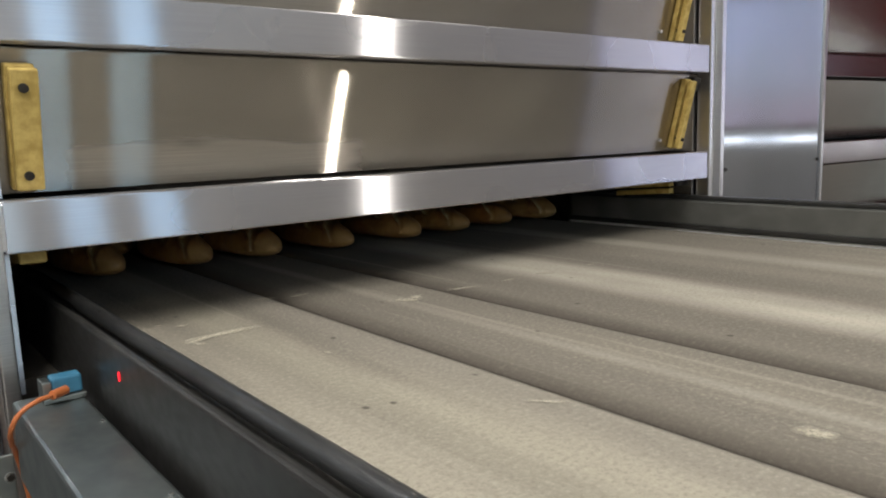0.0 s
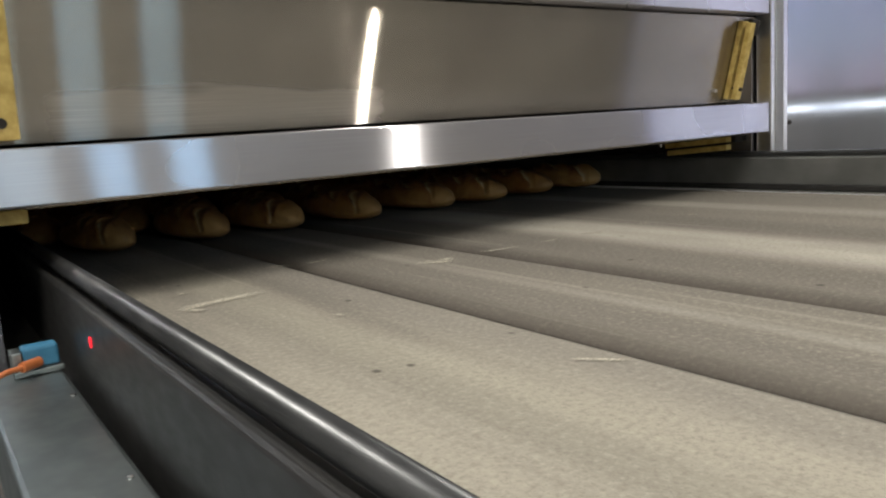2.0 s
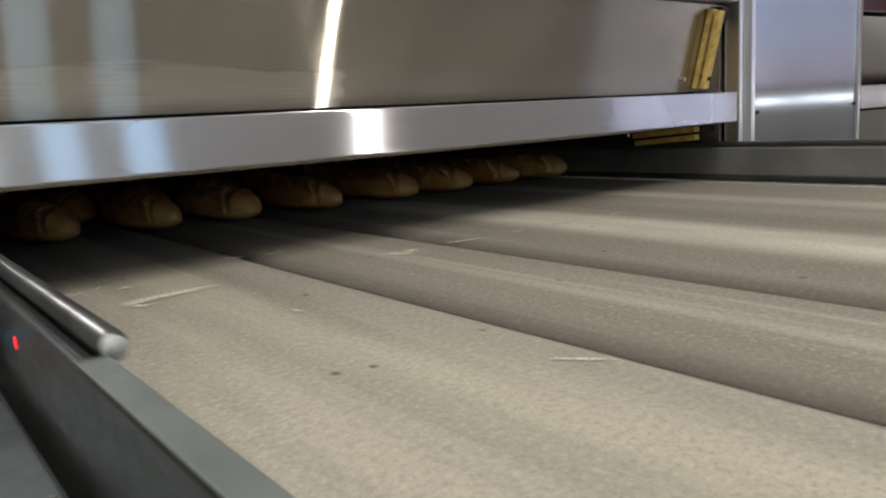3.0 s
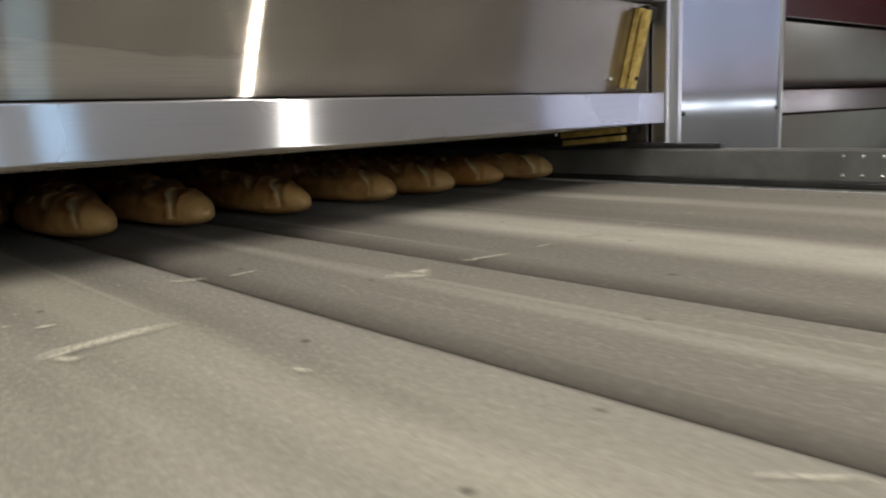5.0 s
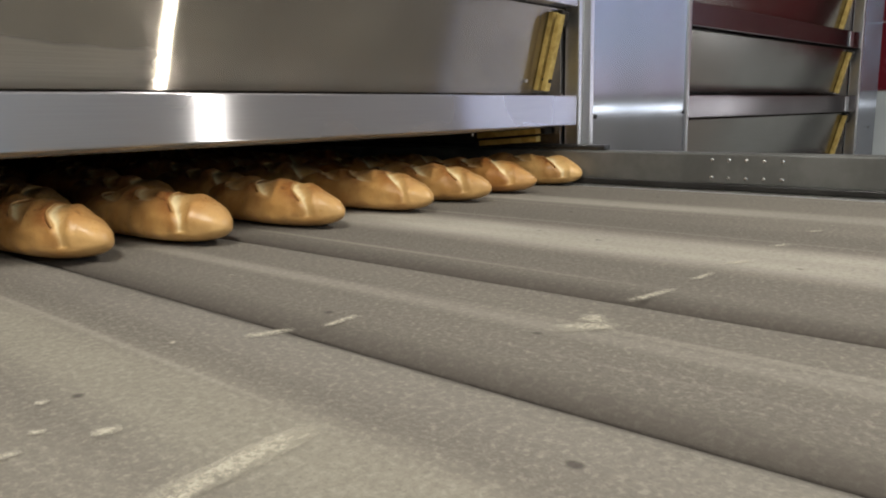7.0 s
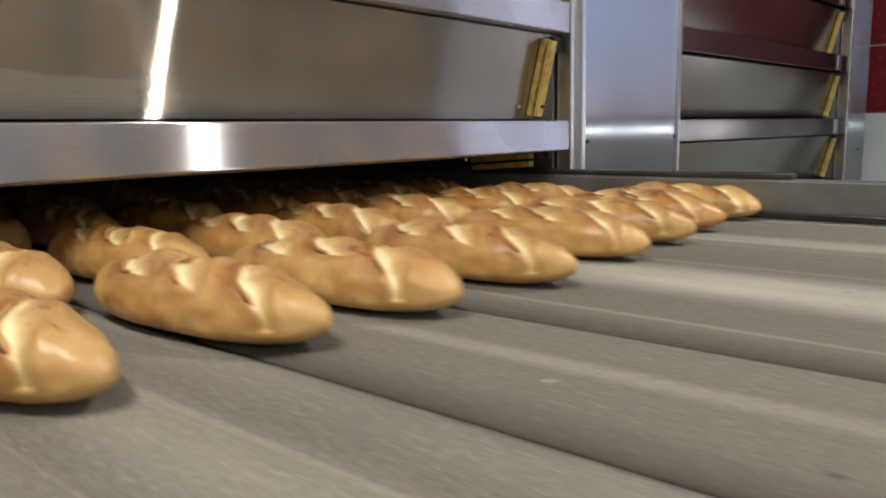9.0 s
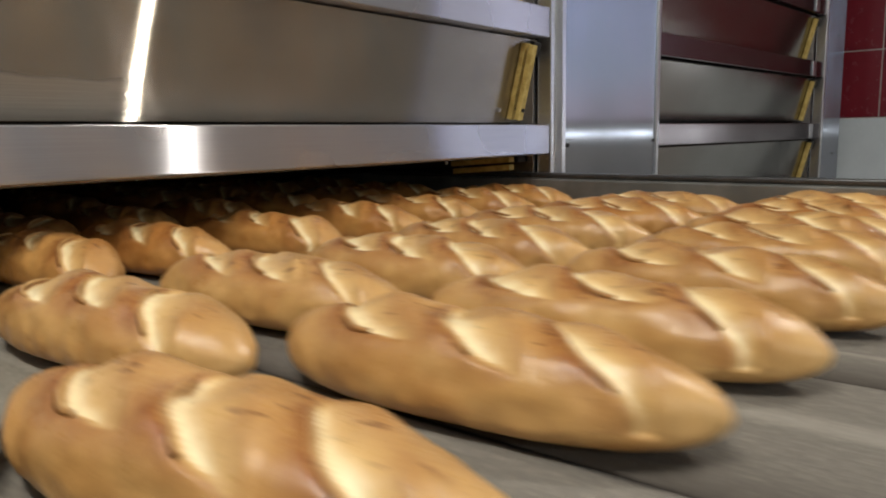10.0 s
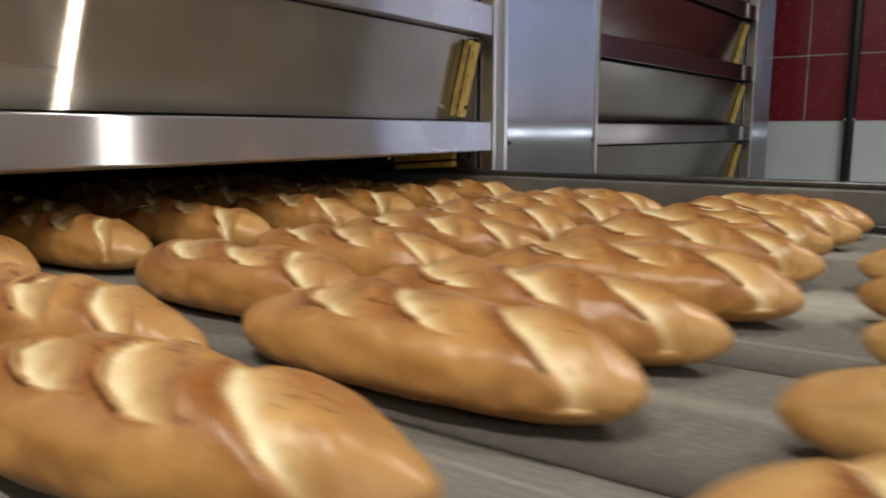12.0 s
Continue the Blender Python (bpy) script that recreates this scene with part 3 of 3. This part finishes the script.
part("bolt", cyl(B(), .0055, .005, pose(-.036, -.0685, -.150, 90), 6), BOLT, bracket, "dark hexagonal bolt")
part("washer", cyl(B(), .0075, .0012, pose(-.036, -.0666, -.150, 90), 16), RIVET, bracket)

sensor = thing("light_sensor", "blue plastic light sensor with an orange cable", "sensor", m=pose(.034, -.126, -.035))
part("sensor_body", box(B(), -.018, .02, -.014, .014, .0085, .033, .003), BLUE, sensor)
part("bracket", box(B(), -.03, .023, -.02, .018, .001, .008, .0015), HOUSING, sensor)
part("bracket", box(B(), -.03, -.0185, -.016, .016, .0085, .03, .0015), HOUSING, sensor)
part("plug", cyl(B(), .0062, .024, pose(-.012, -.026, .0165, 90, 0, -55), 16), ORANGE, sensor, "orange cable plug")
cu = bpy.data.curves.new("cable", "CURVE")
cu.dimensions, cu.bevel_depth, cu.bevel_resolution = "3D", .0033, 4
sp = cu.splines.new("BEZIER")
pts = [(-.02, -.031, .0165), (-.042, -.040, .015), (-.064, -.046, .005), (-.074, -.042, -.014), (-.073, -.02, -.038), (-.064, .03, -.07), (-.05, .06, -.16), (-.045, .06, -.9)]
sp.bezier_points.add(len(pts) - 1)
for bp, c in zip(sp.bezier_points, pts):
    bp.co = c
    bp.handle_left_type = bp.handle_right_type = "AUTO"
cu.materials.append(ORANGE)
cable = new("cable", cu)
cable.parent = sensor
tagged(cable, "orange cable")
spot = part("sensor_light_spot", cyl(B(), .0032, .0008, pose(0, 0, 0, 0, 90), 16), LASER)
for v in spot.data.vertices:
    v.co.z *= 2.0
spot.matrix_world = pose(.0684, -.274, .0215)
tagged(spot, "red glowing light spot on the dark rail", "light spot")

# ================= loaves =================
LOAF_L, LOAF_W, LOAF_H = .378, .118, .076
Z_MID = .03
SCORE_AT = (-.54, -.05, .42)
SCORE_SIDE = .012


def loaf_form(seed):
    rnd = random.Random(seed)
    bend, fat = rnd.uniform(-.006, .006), rnd.uniform(.95, 1.06)
    scores = [(s + rnd.uniform(-.05, .05), rnd.uniform(33, 45), rnd.uniform(.85, 1.2)) for s in SCORE_AT]

    def w(s):
        return fat * LOAF_W / 2 * max(0.0, 1 - abs(s) ** 2.6) ** .60

    def h(s):
        return Z_MID + (LOAF_H - Z_MID) * max(0.0, 1 - abs(s) ** 2.8) ** .60

    def local(x, y):
        """Per score: along, across and half width of the opening."""
        out = []
        for s, ang, k in scores:
            a = radians(ang)
            dx, dy = x + SCORE_SIDE, y - s * LOAF_L / 2
            p = dx * math.sin(a) + dy * math.cos(a)
            q = dx * math.cos(a) - dy * math.sin(a)
            q = q - 4.0 * p * p + .004 + .0035 * noise.noise((x * 38 + seed * 5, y * 38, 1.5))
            hw = .0138 * k * max(0.0, 1 - ((p - .008) / (.058 if p > .008 else .078)) ** 2)
            out.append((p, q, hw))
        return out
    return w, h, local, bend, scores


def loaf_mesh(seed):
    w, h, local, bend, scores = loaf_form(seed)
    nu, nv = 196, 92
    verts, faces, score, bake = [], [], [], []
    for i in range(nu + 1):
        t = i / nu
        s = -math.cos(math.pi * t)
        s = .55 * s + .45 * (2 * t - 1)
        s = max(-.9995, min(.9995, s))
        ww, hh = w(s), h(s)
        y = s * LOAF_L / 2
        zb = Z_MID * (1 - max(0.0, 1 - abs(s) ** 4.5) ** .5)
        for j in range(nv):
            th = 2 * math.pi * j / nv
            c, sn = math.cos(th), math.sin(th)
            x = ww * math.copysign(abs(c) ** .88, c)
            z = Z_MID + (hh - Z_MID) * abs(sn) ** .92 if sn >= 0 else zb + (Z_MID - zb) * (1 - abs(sn) ** .7)
            m, b = 0.0, 0.0
            dz = 0.0
            if sn > -.15:
                for p, q, hw in local(x, y):
                    if hw > .001:
                        f = q / hw
                        inside = max(0.0, 1 - max(0.0, -f - .85) / .3) if f < 0 else 1.0
                        inside *= max(0.0, 1 - max(0.0, f + .75) / 2.7) ** 1.4
                        ends = min(1.0, hw / .009)
                        m = max(m, inside * ends)
                        cut = 1 / (1 + math.exp(-max(-30, min(30, (f + 1.0) * 5.5))))
                        dz += ends * (-.0072 * cut * max(0.0, 1 - max(0.0, f + .9) / 2.6) ** 1.3)
                        dz += .0009 * math.exp(-((f + 1.25) / .4) ** 2) * ends
                        dz += .0035 * math.exp(-((f - 2.4) / 1.1) ** 2) * ends
                        b = max(b, (math.exp(-((f + 1.0) / 1.25) ** 2) if f < -.98 else math.exp(-((f + .98) / .22) ** 2)) * ends * (.75 + .5 * noise.noise((p * 45, seed * 3.1, f * .6))))
            up = max(0.0, sn)
            dz += .0055 * noise.noise((x * 22 + seed * 3, y * 16, z * 22)) * (.3 + up)
            lump = .0022 * noise.noise((x * 60, y * 50 + seed, z * 60))
            verts.append((x * (1 + .05 * noise.noise((y * 14, seed * 2.7, c))) + bend * (1 - (2 * s * .7) ** 2) + (lump + .85 * dz) * c, y, max(0.0, z + dz * (.25 + .75 * up))))
            score.append(min(1.0, m * (1 - .5 * b)))
            bake.append(min(1.0, .95 * b + max(0.0, up - .45) * 1.15 * (1 - m) * (.55 + .45 * noise.noise((y * 20, x * 20, seed)))))
    for i in range(nu):
        for j in range(nv):
            faces.append((i * nv + j, i * nv + (j + 1) % nv, (i + 1) * nv + (j + 1) % nv, (i + 1) * nv + j))
    faces.append(tuple(range(nv))[::-1])
    faces.append(tuple(nu * nv + j for j in range(nv)))
    me = bpy.data.meshes.new("loaf")
    me.from_pydata(verts, [], faces)
    for name, data in (("score", score), ("bake", bake)):
        at = me.attributes.new(name, "FLOAT", "POINT")
        at.data.foreach_set("value", data)
    for f in me.polygons:
        f.use_smooth = True
    me.materials.append(CRUST)
    me.update()
    return me


def ear_mesh(seed, k):
    """The torn flap of crust along one score."""
    w, h, local, bend, scores = loaf_form(seed)
    s0, ang, kk = scores[k]
    a = radians(ang)
    n = 22
    verts, faces = [], []
    for i in range(n + 1):
        p = -.034 + .076 * i / n
        hw = .0138 * kk * max(0.0, 1 - ((p - .008) / (.058 if p > .008 else .078)) ** 2)
        lift = max(.0, 1 - ((p - .004) / .039) ** 2) ** .7 

        def at(q):
            q = q + 4.0 * p * p - .004
            for wander in (0, 1):
                x = p * math.sin(a) + q * math.cos(a) - SCORE_SIDE
                y = s0 * LOAF_L / 2 + p * math.cos(a) - q * math.sin(a)
                if not wander:
                    q -= .0035 * noise.noise((x * 38 + seed * 5, y * 38, 1.5))
            s = max(-.999, min(.999, 2 * y / LOAF_L))
            ww, hh = w(s), h(s)
            c = min(.999, (abs(x) / max(ww, 1e-4)) ** (1 / .88))
            z = Z_MID + (hh - Z_MID) * math.sqrt(1 - c * c) ** .92
            return Vector((x + bend * (1 - (1.4 * s) ** 2), y, z))
        base_o, base_i = at(-hw * 1.18 - .0005), at(-hw * .98)
        tip = at(-hw * .88) + Vector((0, 0, .0004 * lift))
        mid = at(-hw * 1.05) + Vector((0, 0, .0014 * lift))
        verts += [base_o - Vector((0, 0, .001)), mid, tip, base_i - Vector((0, 0, .0025 * lift))]
    for i in range(n):
        for j in range(4):
            faces.append((i * 4 + j, i * 4 + (j + 1) % 4, i * 4 + 4 + (j + 1) % 4, i * 4 + 4 + j))
    faces += [(0, 1, 2, 3), (n * 4 + 3, n * 4 + 2, n * 4 + 1, n * 4)]
    me = bpy.data.meshes.new("crust_ear")
    me.from_pydata(verts, [], faces)
    at_ = me.attributes.new("bake", "FLOAT", "POINT")
    at_.data.foreach_set("value", [.5, .75, .5, .2] * (n + 1))
    at2 = me.attributes.new("score", "FLOAT", "POINT")
    at2.data.foreach_set("value", [.0, .1, .6, .5] * (n + 1))
    for f in me.polygons:
        f.use_smooth = True
    me.materials.append(CRUST)
    me.update()
    return me


FORMS = 6
LOAF_MESHES = [(loaf_mesh(i + 1), [ear_mesh(i + 1, k) for k in range(3)]) for i in range(FORMS)]
# noses of the loaves before the belt starts: rows along the belt, columns across it
COLS = (.273, .486, .664, .88, 1.115, 1.305, 1.515, 1.72)
COLS_B = (.385, .575, .775, .975, 1.195, 1.40, 1.60)
COLS_C = (.308, .518, .672, .87, 1.105, 1.295, 1.485, 1.675)
COLS_D = (.39, .625, .80, .985, 1.20, 1.41, 1.60)
ROWS = [(.555, COLS), (.885, COLS_B), (1.345, COLS_C), (1.675, COLS_D), (2.12, COLS), (2.45, COLS_B), (2.9, COLS_C)]
NOSE_SHIFT = {(1, 1): .01, (1, 2): -.02, (0, 0): .012, (0, 1): .0, (0, 2): -.02, (0, 3): -.045, (0, 4): -.035, (0, 5): -.03, (0, 6): -.01, (0, 7): -.01,
              (2, 0): .035, (2, 1): .0, (2, 2): -.015, (2, 3): -.04, (2, 4): -.03, (2, 5): -.015, (2, 6): -.035, (2, 7): -.04}
loaves = []
rnd = random.Random(11)
# the loaf squeezed in beside the side plate comes last
for r, (ny, cols) in list(enumerate(ROWS)) + [(1, (.90, (.168,)))]:
    for c, cx in enumerate(cols):
        k = rnd.randrange(FORMS)
        me, ears = LOAF_MESHES[k]
        ob = new("bread_loaf", me)
        jy = NOSE_SHIFT.get((r, c), rnd.uniform(-.025, .025))
        tilt = rnd.uniform(1, 8)
        place = (cx + (rnd.uniform(-.01, .01) if r else 0), ny + jy + LOAF_L / 2, tilt)
        tagged(ob, "golden baked bread loaf with three diagonal scores, on the belt", "bread", "loaves on the belt")
        group = [ob]
        for e in ears:
            ch = new("crust_ear", e)
            ch.parent = ob
            group.append(ch)
        if r > 1 or rnd.random() < .15:
            ob["label"] = "deep brown baked bread loaf with three diagonal scores, on the belt"
            for g in group:
                g.material_slots[0].link = "OBJECT"
                g.material_slots[0].material = CRUST_DEEP
        loaves.append((ob, place))

# ================= small wall pieces, last =================
red, grey = tile_mesh("tile", TILE_W, TILE_H, RED_TILE), tile_mesh("tile", TILE_W * 2, TILE_H * 1.6, GREY_TILE)
for i in range(-6, 8):
    for j in range(6):
        t = new("tile", red)
        t.parent = wall_e
        t.location = (x1, TILE_Y + TILE_W * i, TILE_Z + TILE_H * j)
for i in range(-1, 4):
    for j in range(2):
        t = new("tile", grey)
        t.parent = wall_e
        t.location = (x1, TILE_Y - TILE_W + TILE_W * 2 * i, TILE_Z - TILE_H * 1.6 * (j + 1))

# ================= what moves =================
BELT_WAY = [(0, 0), (1, 0), (2, 0), (3, 0), (3.7, 0), (4.1, -.01), (4.5, -.08), (5.0, -.225), (5.3, -.315), (5.5, -.37), (6, -.52), (6.25, -.57), (6.5, -.595), (6.8, -.60), (7.3, -.602),
            (7.6, -.63), (8.0, -.72), (8.3, -.805), (8.5, -.875), (9, -1.065), (9.5, -1.26), (10, -1.457), (10.5, -1.662), (11, -1.86), (11.5, -2.043), (12, -2.226)]
CARRIAGE_WAY = [(0, -2.1), (1, -1.55), (2, -1.0), (2.5, -.73), (3, -.43), (3.5, -.19), (4.0, -.11), (4.6, -.08), (5.3, -.06), (5.5, -.049), (6, -.004), (6.5, 0), (6.8, -.003), (7.3, -.006),
                (7.6, -.036), (8.0, -.13), (8.3, -.22), (8.5, -.29), (9, -.475), (9.5, -.67), (10, -.867), (10.5, -1.072), (11, -1.27), (11.5, -1.453), (12, -1.636)]


def motions():
    walk(belt, [(t, pose(0, b, 0)) for t, b in BELT_WAY])
    walk(carriage, [(t, pose(0, c, 0)) for t, c in CARRIAGE_WAY])
    for ob, (x, y, tilt) in loaves:
        walk(ob, [(t, pose(x, y + b, .0015, 0, 0, tilt)) for t, b in BELT_WAY])


motions()
